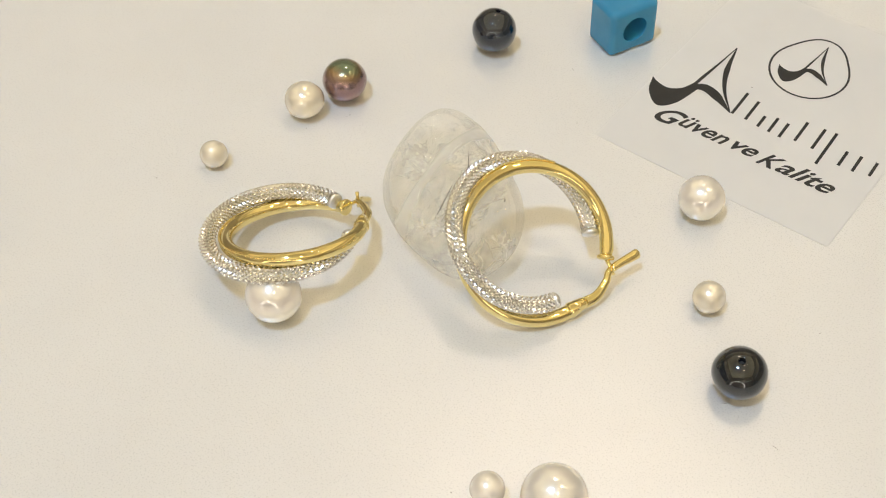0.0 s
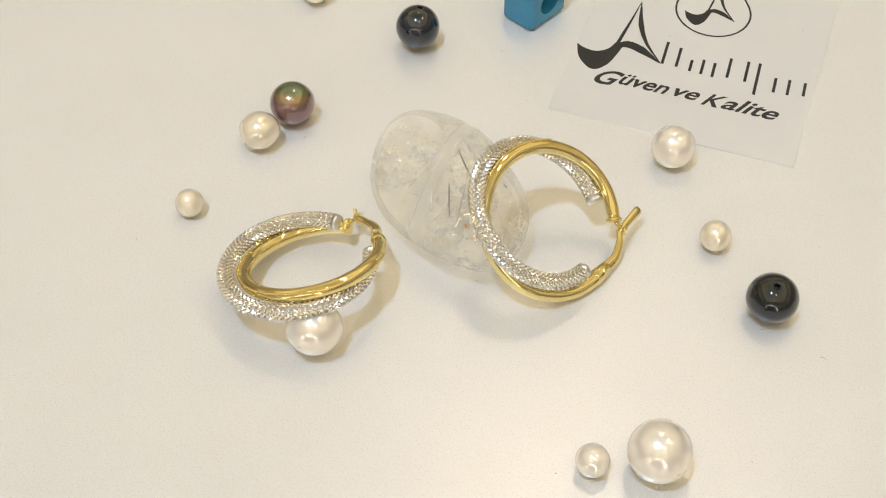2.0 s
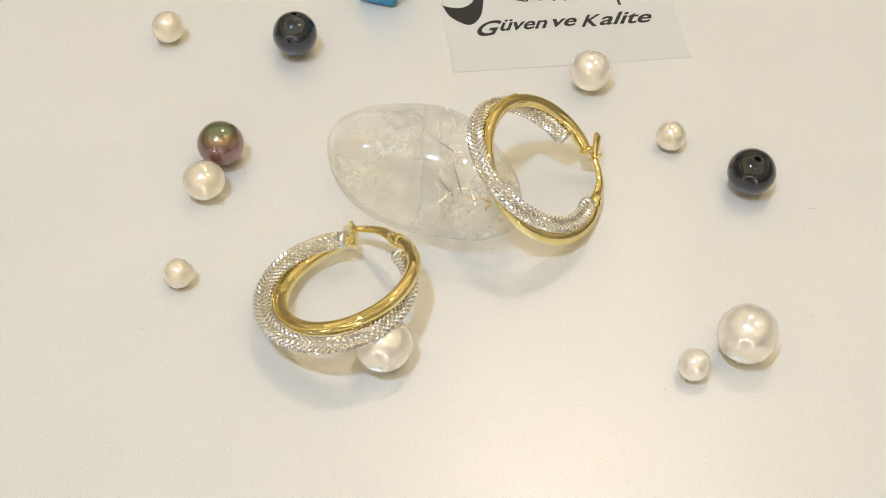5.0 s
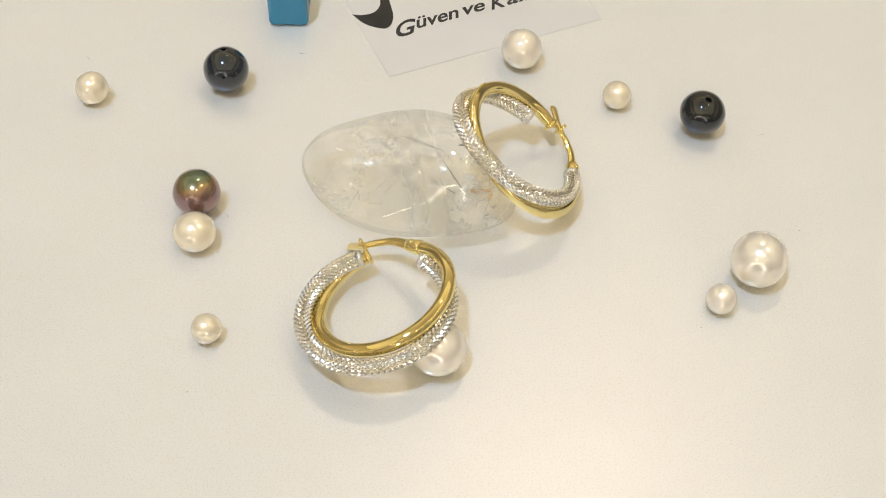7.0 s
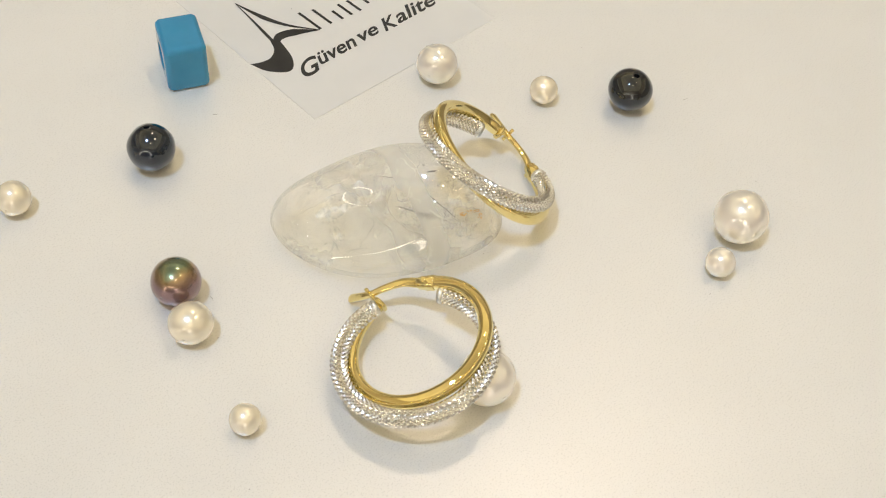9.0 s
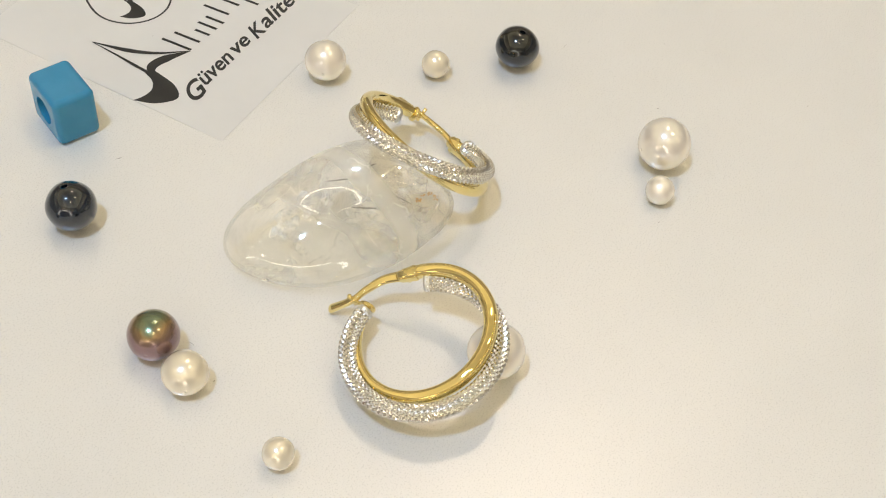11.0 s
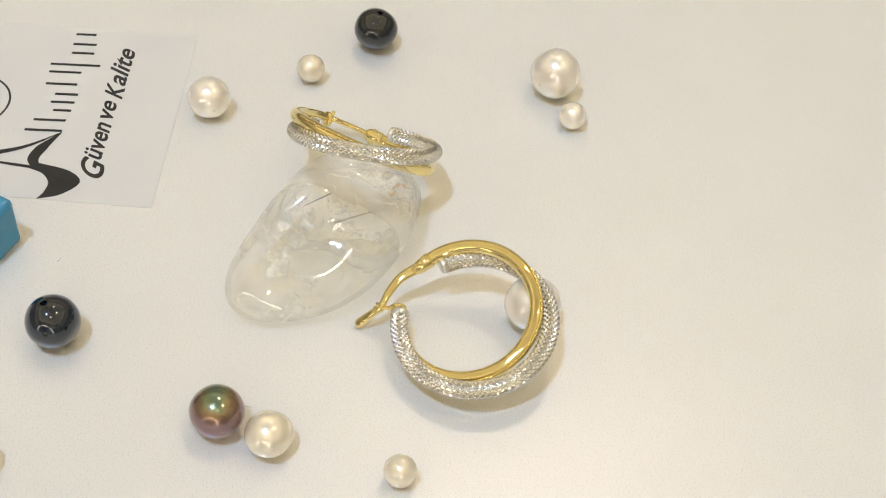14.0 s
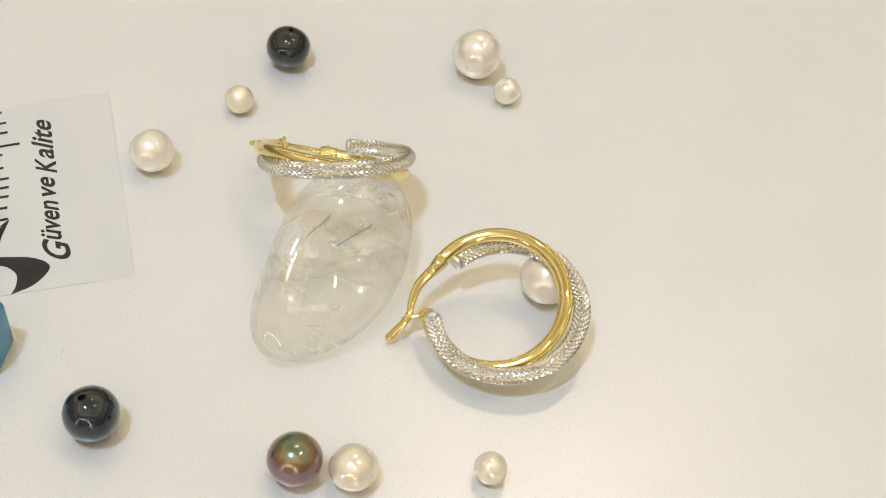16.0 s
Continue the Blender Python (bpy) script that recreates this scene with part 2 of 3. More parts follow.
def lathe_bm(profile, steps):
    """Turn (radius, height) points about z; the first and last may lie on the axis."""
    bm = bmesh.new()
    rings = []
    for r, z in profile:
        if r < 1e-6:
            rings.append([bm.verts.new((0, 0, z))])
        else:
            rings.append([bm.verts.new((r * math.cos(2 * math.pi * k / steps), r * math.sin(2 * math.pi * k / steps), z)) for k in range(steps)])
    for lo, hi in zip(rings, rings[1:]):
        for k in range(steps):
            j = (k + 1) % steps
            loop = [lo[k % len(lo)], lo[j % len(lo)], hi[j % len(hi)], hi[k % len(hi)]]
            loop = [v for n, v in enumerate(loop) if v not in loop[:n]]
            if len(loop) > 2:
                bm.faces.new(loop)
    return bm


def sweep_bm(points, sizes, seg=14, side=None):
    """A bar along points; sizes: (half-width, half-height) at each; side: the direction of the width."""
    pts = [Vector(p) for p in points]
    bm = bmesh.new()
    rings = []
    ref = Vector(side) if side is not None else Vector((0.21, 0.33, 0.92))
    for n, p in enumerate(pts):
        tan = (pts[min(n + 1, len(pts) - 1)] - pts[max(n - 1, 0)]).normalized()
        w = (ref - tan * ref.dot(tan)).normalized()
        h = tan.cross(w)
        if side is None:
            ref = w
        a, b = sizes[n]
        rings.append([bm.verts.new(p + w * a * math.cos(2 * math.pi * k / seg) + h * b * math.sin(2 * math.pi * k / seg)) for k in range(seg)])
    for lo, hi in zip(rings, rings[1:]):
        for k in range(seg):
            bm.faces.new((lo[k], lo[(k + 1) % seg], hi[(k + 1) % seg], hi[k]))
    bm.faces.new(rings[0][::-1])
    bm.faces.new(rings[-1])
    return bm


def spline(points, steps):
    """A smooth curve through the points."""
    p = [Vector(q) for q in points]
    p = [p[0] * 2 - p[1], *p, p[-1] * 2 - p[-2]]
    out = []
    for a, b, c, d in zip(p, p[1:], p[2:], p[3:]):
        for k in range(steps):
            u = k / steps
            out.append(0.5 * (2 * b + (c - a) * u + (2 * a - 5 * b + 4 * c - d) * u * u + (3 * b - a - 3 * c + d) * u ** 3))
    return out + [p[-2]]


MOVING = []                    # things that ride on the turntable, with their place at rest


def riding(ob, m):
    ob.matrix_basis = m
    MOVING.append((ob, m.copy()))
    return ob


def place(x, y, z=0.0, rz=0.0):
    return pose(x * CM, y * CM, z * CM, 0, 0, rz)


# ---- the room ----
def slab(name, size, centre, mat):
    ob = part(name, box_bm(size), mat, scale=1.0, smooth=False)
    ob.location = centre
    return tagged(ob, kind="structure")


HALF, FLOOR = 1.9, -0.765
TALL = CEILING - FLOOR
slab("floor", (2 * HALF + 0.2, 2 * HALF + 0.2, 0.1), (0, 0, FLOOR - 0.05), M_FLOOR)
slab("ceiling", (2 * HALF + 0.2, 2 * HALF + 0.2, 0.1), (0, 0, CEILING + 0.05), M_CEIL)
slab("wall_north", (2 * HALF, 0.1, TALL), (0, HALF + 0.05, FLOOR + TALL / 2), M_WALL)
slab("wall_south", (2 * HALF, 0.1, TALL), (0, -HALF - 0.05, FLOOR + TALL / 2), M_WALL)
slab("wall_east", (0.1, 2 * HALF + 0.2, TALL), (HALF + 0.05, 0, FLOOR + TALL / 2), M_WALL)
slab("wall_west", (0.1, 2 * HALF + 0.2, TALL), (-HALF - 0.05, 0, FLOOR + TALL / 2), M_WALL)


def downlight(direction, watts, colour, radius):
    d = Vector(direction).normalized()
    top = d * ((CEILING - 0.03) / d.z)
    thing = tagged(new("ceiling_downlight"), "small round ceiling downlight in a metal ring", "downlight", "downlights in the ceiling")
    thing.location = (top.x, top.y, CEILING)
    part("housing", lathe_bm([(radius, -0.028), (radius + 0.012, -0.03), (radius + 0.016, -0.024), (radius + 0.016, 0.0), (radius, 0.0)], 32), M_TRIM, thing, scale=1.0)
    lamp = bpy.data.lights.new("downlight", "AREA")
    lamp.shape, lamp.size, lamp.energy, lamp.color = "DISK", radius * 2, watts, colour
    ob = new("downlight_lamp", lamp)
    ob.matrix_basis = look(tuple(top), (0, 0, 0))


for row in LAMPS:
    downlight(*row)


def fill_cove(x, y, turn):
    """Added fill light: wall shelf hiding a strip that shines up at the ceiling."""
    thing = tagged(new("fill_light"), "long plaster shelf with a hidden strip, added as fill light", "cove light", "coves along the walls")
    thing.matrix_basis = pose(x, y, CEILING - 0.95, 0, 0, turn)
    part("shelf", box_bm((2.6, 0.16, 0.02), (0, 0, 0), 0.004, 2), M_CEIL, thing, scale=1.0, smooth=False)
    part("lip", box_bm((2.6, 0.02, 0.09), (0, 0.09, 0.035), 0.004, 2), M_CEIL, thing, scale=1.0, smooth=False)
    lamp = bpy.data.lights.new("fill_strip", "AREA")
    lamp.shape, lamp.size, lamp.size_y, lamp.energy, lamp.color = "RECTANGLE", 2.4, 0.08, FILL_WATTS, FILL
    ob = new("fill_lamp", lamp)
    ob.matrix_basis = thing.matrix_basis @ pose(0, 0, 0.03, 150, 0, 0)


# four unseen fill lights, added for the soft ambient light
fill_cove(0, -HALF + 0.08, 0)
fill_cove(0, HALF - 0.08, 180)
fill_cove(-HALF + 0.08, 0, -90)
fill_cove(HALF - 0.08, 0, 90)


def gleam_arch():
    """Added glow arch on the south wall: soft curved gleam low on every pearl."""
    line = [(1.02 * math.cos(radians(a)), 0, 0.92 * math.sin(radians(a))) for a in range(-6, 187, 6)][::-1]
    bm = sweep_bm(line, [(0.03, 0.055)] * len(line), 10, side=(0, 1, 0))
    ob = part("gleam_arch", bm, glow_material("gleam_arch_glow", (1.0, 0.93, 0.84), 6.0), scale=1.0)
    tagged(ob, "added glowing white arch on the wall, for the pearls' low gleam", "wall light")
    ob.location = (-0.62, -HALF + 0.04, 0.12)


gleam_arch()


def desk():
    thing = tagged(new("table"), "plain pale laminate table under the turntable", "table")
    thing.location = (0, 0.1, FLOOR)
    top = part("tabletop", box_bm((1.2, 0.7, 0.03), (0, 0, -FLOOR - 0.018 - 0.015), 0.004, 2), M_DESK, thing, scale=1.0, smooth=False)
    for x in (-0.54, 0.54):
        for y in (-0.29, 0.29):
            part("leg", box_bm((0.05, 0.05, -FLOOR - 0.048), (x, y, (-FLOOR - 0.048) / 2), 0.004, 2), M_DESK, thing, scale=1.0, smooth=False)


desk()


# ---- the turntable ----
def turntable():
    r, t = 18.0, 1.8
    thing = tagged(new("turntable"), "satin white round display turntable with fine sparkle", "turntable")
    top = [(0, 0)] + [(r * k / 12, 0) for k in range(1, 12)] + [(r - 0.2, 0), (r - 0.06, -0.06), (r, -0.2), (r, -0.5), (0, -0.5)]
    part("plate", lathe_bm(top[::-1], 96), M_TOP, thing)
    part("skirt", lathe_bm([(0, -t), (r - 0.6, -t), (r - 0.5, -t + 0.1), (r - 0.5, -0.5), (0, -0.5)], 96), M_TRIM, thing, "grey turntable base rim")
    riding(thing, Matrix.Identity(4))


turntable()


# ---- pearls ----
def pearl(x, y, r, mat, label, name="pearl", axis=None, squash=1.0, group=""):
    """A drilled pearl: a slightly uneven ball with a bore through it. axis: tilt and turn of the bore."""
    rng = random.Random(int(1000 * abs(x) + 77 * abs(y)))
    drilled, axis = axis is not None, axis or (90, rng.uniform(0, 360))
    bore = 0.046 * r / 0.35 if drilled else 0.004
    n = 30
    a0 = math.asin(bore / r)
    prof = [(bore * 0.9, 0.72 * r)]
    prof += [(bore * 0.95, r * math.cos(a0) - 0.02)]
    for k in range(n + 1):
        a = a0 + (math.pi - 2 * a0) * k / n
        prof.append((r * math.sin(a), r * math.cos(a)))
    prof += [(bore * 0.95, -r * math.cos(a0) + 0.02), (bore * 0.9, -0.72 * r)]
    bm = lathe_bm(prof, 40)
    turn = Euler((radians(axis[0]), 0, radians(axis[1]))).to_matrix()
    off = Vector((rng.random(), rng.random(), rng.random())) * 50
    for v in bm.verts:
        v.co = turn @ v.co
        v.co *= 1 + 0.022 * noise.noise(v.co * (1.3 / r) + off)
        v.co.z *= squash
    low = min(v.co.z for v in bm.verts)
    for v in bm.verts:
        v.co.z -= low
    bmesh.ops.recalc_face_normals(bm, faces=bm.faces)
    thing = new(name)
    tagged(thing, label, "pearl", group)
    part("nacre", bm, mat, thing)
    # a near-black disc inside each bore end paints the shade of the hole
    for end in (1, -1) if drilled else ():
        plug = lathe_bm([(0, 0.0), (bore * 1.02, 0.0)], 16)
        for v in plug.verts:
            v.co.z += end * 0.73 * r
            v.co = turn @ v.co
            v.co.z = v.co.z * squash - low
        part("bore", plug, M_BORE_SHADE, thing, "near-black disc for the shade in a drill hole")
    return riding(thing, place(x, y))


CREAM = "cream freshwater pearl lying on the white turntable"
pearl(-3.653, 0.115, 0.222, M_CREAM, "small " + CREAM, group="loose pearls")
pearl(-3.13, 1.825, 0.326, M_CREAM, "cream freshwater pearl touching a dark iridescent pearl", group="loose pearls", squash=0.91)
pearl(-2.808, 2.515, 0.366, M_PEACOCK, "dark iridescent purple and green pearl", group="loose pearls", squash=0.95)
pearl(-1.335, 4.85, 0.378, M_NAVY, "glossy navy blue pearl with drill hole on top", group="loose pearls", axis=(-12, -20))
pearl(-3.429, 5.545, 0.272, M_CREAM, "cream button pearl beside a blue bead", group="loose pearls")
pearl(3.339, 3.073, 0.350, M_WHITE, "round white pearl at the edge of a card", group="loose pearls", squash=0.97)
pearl(4.22, 1.45, 0.238, M_CREAM, "small " + CREAM, group="loose pearls")
pearl(5.15, 0.355, 0.375, M_BLACK, "glossy black pearl with drill hole on top", group="loose pearls", axis=(10, 10), squash=0.93)
pearl(3.165, -2.871, 0.230, M_WHITE, "small white pearl beside a large white pearl", group="loose pearls")
pearl(3.985, -2.642, 0.425, M_WHITE, "large round white pearl with rosy lustre", group="loose pearls")
pearl(-0.982, -1.82, 0.407, M_WHITE, "round white pearl propping up a hoop earring", group="loose pearls", squash=0.96)


# ---- the crystal ----
def quartz_surface(d):
    """Radial shape of the tumbled stone along a unit direction, in its own axes."""
    x, y, z = d
    k = QUARTZ_LOBES
    s = 1 + k[0] * x * y * z + k[1] * (x ** 3 - 0.6 * x) + k[2] * (y ** 3 - 0.6 * y) + k[3] * (z ** 3 - 0.6 * z)
    s += k[4] * x * (y * y - z * z) + k[5] * y * (z * z - x * x) + k[6] * z * (x * x - y * y)
    s += k[7] * (x ** 4 - 0.3) + k[8] * (y ** 4 - 0.3) + k[9] * (z ** 4 - 0.3)
    s += 4 * (k[10] * x * x * y * z + k[11] * y * y * x * z + k[12] * z * z * x * y) + k[13] * (x ** 3 * y - y ** 3 * x)
    return Vector((x * 1.504, y * 0.873, z * 0.816)) * s


QUARTZ_LOBES = (-0.213, -0.482, -0.309, 0.267, -0.278, 0.314, -0.073, 0.055, 0.059, -0.199, 0.067, -0.008, -0.091, -0.184)


def quartz():
    cx, cy, cz = 0.257, 1.034, 0.684
    turn = Euler((radians(15.0), radians(-8.0), radians(-45.4))).to_matrix()
    bm = bmesh.new()
    bmesh.ops.create_icosphere(bm, subdivisions=5, radius=1.0)
    for v in bm.verts:
        p = turn @ quartz_surface(v.co.normalized())
        p *= 1.008 + 0.006 * noise.noise(p * 1.8) + 0.003 * noise.noise(p * 5.0)
        p.z = max(p.z, -cz + 0.004)
        v.co = p + Vector((0, 0, cz))
    thing = new("quartz_crystal")
    tagged(thing, "tumbled clear quartz stone with milky veils and dark needles", "crystal")
    part("stone", bm, M_QUARTZ, thing)
    for a, b, r in NEEDLES:
        a, b = Vector(a) - Vector((cx, cy, 0)), Vector(b) - Vector((cx, cy, 0))
        pts = [a.lerp(b, k / 6) + 0.006 * noise.noise_vector(a * 3 + Vector((k, 0, 0))) for k in range(7)]
        part("needle", sweep_bm(pts, [(r * (0.5 + 0.5 * math.sin(math.pi * k / 6)),) * 2 for k in range(7)], 6), M_NEEDLE, thing, "thin dark mineral needle")
    rng = random.Random(5)
    for k in range(7):
        # wavy healed cracks inside the stone
        c = turn @ Vector((rng.uniform(-1.0, 1.0), rng.uniform(-0.35, 0.35), rng.uniform(-0.15, 0.15))) + Vector((0, 0, cz))
        tilt = Euler((rng.uniform(-0.5, 0.5), rng.uniform(-0.5, 0.5), rng.uniform(0, 6.28))).to_matrix()
        size, wide = rng.uniform(0.22, 0.42), rng.uniform(0.12, 0.26)
        vb = bmesh.new()
        bmesh.ops.create_grid(vb, x_segments=14, y_segments=8, size=1.0)
        for v in vb.verts:
            q = Vector((v.co.x * size, v.co.y * wide * (1 - 0.5 * v.co.x ** 2), 0.05 * noise.noise(Vector((v.co.x * 2, v.co.y * 2, k)))))
            v.co = tilt @ q + c
        part("veil", vb, M_VEIL, thing, "milky healed crack")
    fb = bmesh.new()
    for k in range(150):
        # small near-white flakes scattered under the skin: fractures and painted inner glints
        d = Vector((rng.gauss(0, 1), rng.gauss(0, 1), rng.gauss(0.4, 1))).normalized()
        q = turn @ (quartz_surface(d) * rng.uniform(0.72, 0.95))
        if q.z + cz < 0.08:
            continue
        e = rng.uniform(0.006, 0.022) if k % 5 else rng.uniform(0.03, 0.06)
        a, b = noise.random_unit_vector() * e, noise.random_unit_vector() * e
        q.z += cz
        fb.faces.new([fb.verts.new(q + v) for v in (a, b, -a * 0.7, -b * 0.4)])
    part("flakes", fb, M_FLAKE, thing, "tiny near-white flakes for fractures and inner glints", smooth=False)
    for k in range(22):
        # a forked trail of rusty specks
        u = k / 21
        q = Vector((0.82 + 0.11 * math.sin(5 * u) + rng.uniform(-0.03, 0.03), -0.04 + 0.26 * u + rng.uniform(-0.03, 0.03), 0.85)) - Vector((cx, cy, 0))
        size, long = rng.uniform(0.006, 0.016), rng.uniform(1.0, 2.2)
        way = Matrix.Rotation(rng.uniform(0, 3.14), 3, "Z")
        sb = bmesh.new()
        bmesh.ops.create_icosphere(sb, subdivisions=2, radius=size)
        for v in sb.verts:
            v.co = way @ (Vector((v.co.x * long, v.co.y, v.co.z * 0.4)) * (1 + 0.6 * noise.noise(v.co * 90 + Vector((k, 0, 0))))) + q
        part("stain", sb, M_RUST, thing, "orange iron stain")
    riding(thing, place(cx, cy))


NEEDLES = [
    ((0.58, 0.88, 1.12), (0.24, 1.46, 1.06), 0.011),
    ((0.53, 0.80, 1.02), (0.55, 0.19, 0.90), 0.008),
    ((0.22, 1.02, 0.75), (0.43, 0.23, 0.88), 0.013),
    ((1.10, 1.06, 0.84), (1.02, 1.18, 0.78), 0.014),
]
quartz()


# ---- the earrings ----
GOLD_R, SILVER_R = 0.102, 0.124


def arc(hoop, u):
    """Point on a hoop's centre line, u from 0 to 1, and the outward direction."""
    n = Vector(hoop["normal"]).normalized()
    a = Vector(hoop["start"])
    a = (a - n * a.dot(n)).normalized()
    b = n.cross(a)
    t = radians(hoop["sweep"]) * u
    out = a * math.cos(t) + b * math.sin(t)
    return Vector(hoop["centre"]) + out * hoop["radius"], out


def cut_tube_bm(hoop, origin, rows, cells=24):
    """The faceted hoop: a lattice of small pyramids round a tube, closed by plain ends."""
    n = Vector(hoop["normal"]).normalized()
    bm = bmesh.new()
    grid = {}
    for i in range(rows + 1):
        p, out = arc(hoop, i / rows)
        for j in range(cells):
            a = 2 * math.pi * j / cells
            apex = (i + j) % 2
            edge = i in (0, rows)
            r = SILVER_R * (1.055 if apex and not edge else 0.875)
            grid[i, j] = bm.verts.new(p - origin + (out * math.cos(a) + n * math.sin(a)) * r)
    for i in range(rows):
        for j in range(cells):
            k = (j + 1) % cells
            a, b, c, d = grid[i, j], grid[i + 1, j], grid[i + 1, k], grid[i, k]
            # the diagonal joins the low nodes, so each raised node becomes a four-sided pyramid
            if (i + j) % 2:
                bm.faces.new((a, b, d)), bm.faces.new((b, c, d))
            else:
                bm.faces.new((a, b, c)), bm.faces.new((a, c, d))
    bmesh.ops.recalc_face_normals(bm, faces=bm.faces)
    return bm


def end_plug_bm(hoop, origin, u, inward):
    p, out = arc(hoop, u)
    q, _ = arc(hoop, u + inward * 0.012)
    p2, _ = arc(hoop, u - inward * 0.004)
    r = SILVER_R
    return sweep_bm([q - origin, p.lerp(q, 0.1) - origin, p - origin, p2 - origin], [(r * 0.98,) * 2, (r * 0.99,) * 2, (r * 0.97,) * 2, (r * 0.86,) * 2], 24, side=hoop["normal"])


def earring(gold, silver, hinge, post, tip, base, label):
    o = Vector(base)
    thing = new("hoop_earring")
    tagged(thing, label, "earring", "pair of hoop earrings")
    n = Vector(gold["normal"]).normalized()
    steps = 110
    part("gold_hoop", sweep_bm([arc(gold, k / steps)[0] - o for k in range(steps + 1)],
         [(GOLD_R * (1 if 1 < k < steps - 1 else 0.9),) * 2 for k in range(steps + 1)], 22, side=n), M_GOLD, thing, "polished yellow gold tube hoop")
    s = part("silver_hoop", cut_tube_bm(silver, o, 142), M_SILVER, thing, "diamond-cut silver tube hoop", smooth=False)
    for u, way in ((0.0, 1), (1.0, -1)):
        part("end_cap", end_plug_bm(silver, o, u, way), M_SILVER_PLAIN, s, "plain silver tube end")
    # a row of beads along the seam between the two hoops
    line = [arc(silver, k / 300)[0] for k in range(301)]
    bm = bmesh.new()
    count = 190
    for k in range(count):
        p, out = arc(gold, 0.06 + 0.88 * k / (count - 1))
        near = min(line, key=lambda q: (q - p).length_squared)
        away = (near - p).normalized()
        if away.dot(out) < 0.15:
            continue
        c = p + (out * 0.78 + n * 0.62).normalized() * (GOLD_R + 0.008)
        m = Matrix.Translation(c - o)
        bmesh.ops.create_icosphere(bm, subdivisions=1, radius=0.022, matrix=m)
    part("beaded_edge", bm, M_GOLD, thing, "fine gold beading between the hoops")
    # hinge block, lever and catch
    h0, out = arc(gold, 0.0)
    back, _ = arc(gold, 0.02)
    tan = (h0 - back).normalized()
    hinge_end = h0 + tan * 0.16
    hb = part("hinge", sweep_bm([h0 - tan * 0.10 - o, h0 - tan * 0.06 - o, hinge_end - o, hinge_end + tan * 0.06 - o],
              [(0.10, 0.10), (0.118, 0.118), (0.105, 0.085), (0.05, 0.05)], 16, side=n), M_GOLD, thing, "gold hinge with rivet")
    rivet = lathe_bm([(0, 0.03), (0.025, 0.03), (0.028, 0.022), (0.045, 0.022), (0.05, 0.0), (0.05, -0.22), (0, -0.22)][::-1], 20)
    rot = n.to_track_quat("Z", "Y").to_matrix().to_4x4()
    bmesh.ops.transform(rivet, matrix=Matrix.Translation(h0 + tan * 0.07 + n * 0.095 - o) @ rot, verts=rivet.verts)
    part("rivet", rivet, M_GOLD, hb)
    e0, eout = arc(gold, 1.0)
    knees = []
    for u, bulge in ((0.3, 0.085), (0.68, 0.06)):
        knee = hinge_end.lerp(Vector(post), u)
        knees.append(knee + (knee - Vector(gold["centre"])).normalized() * bulge - o)
    path = spline([hinge_end - tan * 0.08 - o, *knees, Vector(post) - o, Vector(tip) - o], 8)
    sizes = []
    for k in range(len(path)):
        u = k / (len(path) - 1)
        wide = 0.090 - 0.036 * min(1, u / 0.6)
        if u > 0.75:
            wide += 0.022 * (u - 0.75) / 0.25
        sizes.append((0.046, wide))
    tipward = (path[-1] - path[-2]).normalized()
    path += [path[-1] + tipward * 0.03, path[-1] + tipward * 0.045]
    sizes += [(0.032, 0.058), (0.015, 0.025)]
    part("lever", sweep_bm(path, sizes, 16, side=n), M_GOLD, thing, "flat curved gold ear wire with rounded tip")
    etan = (arc(gold, 1.0)[0] - arc(gold, 0.98)[0]).normalized()
    part("collar", sweep_bm([e0 - etan * 0.02 - o, e0 - o, e0 + etan * 0.03 - o, e0 + etan * 0.05 - o], [(0.115,) * 2, (0.128,) * 2, (0.125,) * 2, (0.09,) * 2], 20, side=n), M_GOLD, thing)
    p = Vector(post)
    catch = sweep_bm([e0 + etan * 0.02 - o, e0.lerp(p, 0.5) - o, p - o, p + (p - e0).normalized() * 0.09 - o], [(0.045, 0.03), (0.03, 0.03), (0.03, 0.03), (0.022, 0.022)], 10, side=n)
    part("catch", catch, M_GOLD, thing, "small gold catch")
    side = n.cross((p - e0).normalized()).normalized()
    part("catch_bar", sweep_bm([p + n * 0.13 - o, p + n * 0.04 - o, p - n * 0.04 - o, p - n * 0.11 - o], [(0.03, 0.03), (0.026, 0.026), (0.026, 0.026), (0.03, 0.03)], 10, side=side), M_GOLD, thing)
    return riding(thing, pose(o.x * CM, o.y * CM, o.z * CM))


GOLD_ONE = dict(centre=(-1.323, -0.835, 0.635), normal=(-0.270, 0.292, 0.918), radius=0.989, start=(0.834, 0.547, 0.072), sweep=-313.6)
SILVER_ONE = dict(centre=(-1.500, -0.945, 0.607), normal=(-0.134, 0.152, 0.979), radius=1.052, start=(0.915, 0.398, 0.063), sweep=-307.6)
GOLD_TWO = dict(centre=(1.853, 0.588, 0.833), normal=(0.550, -0.363, 0.752), radius=1.090, start=(0.736, -0.214, -0.642), sweep=-312.1)
SILVER_TWO = dict(centre=(1.690, 0.565, 1.002), normal=(0.553, -0.140, 0.822), radius=1.060, start=(0.727, -0.400, -0.558), sweep=-292.5)
earring(GOLD_ONE, SILVER_ONE, (-0.487, -0.263, 0.756), (-1.044, 0.357, 0.36), (-1.111, 0.66, 0.075), (-1.4, -0.85, 0),
        "gold and diamond-cut silver hoop earring propped on a pearl")
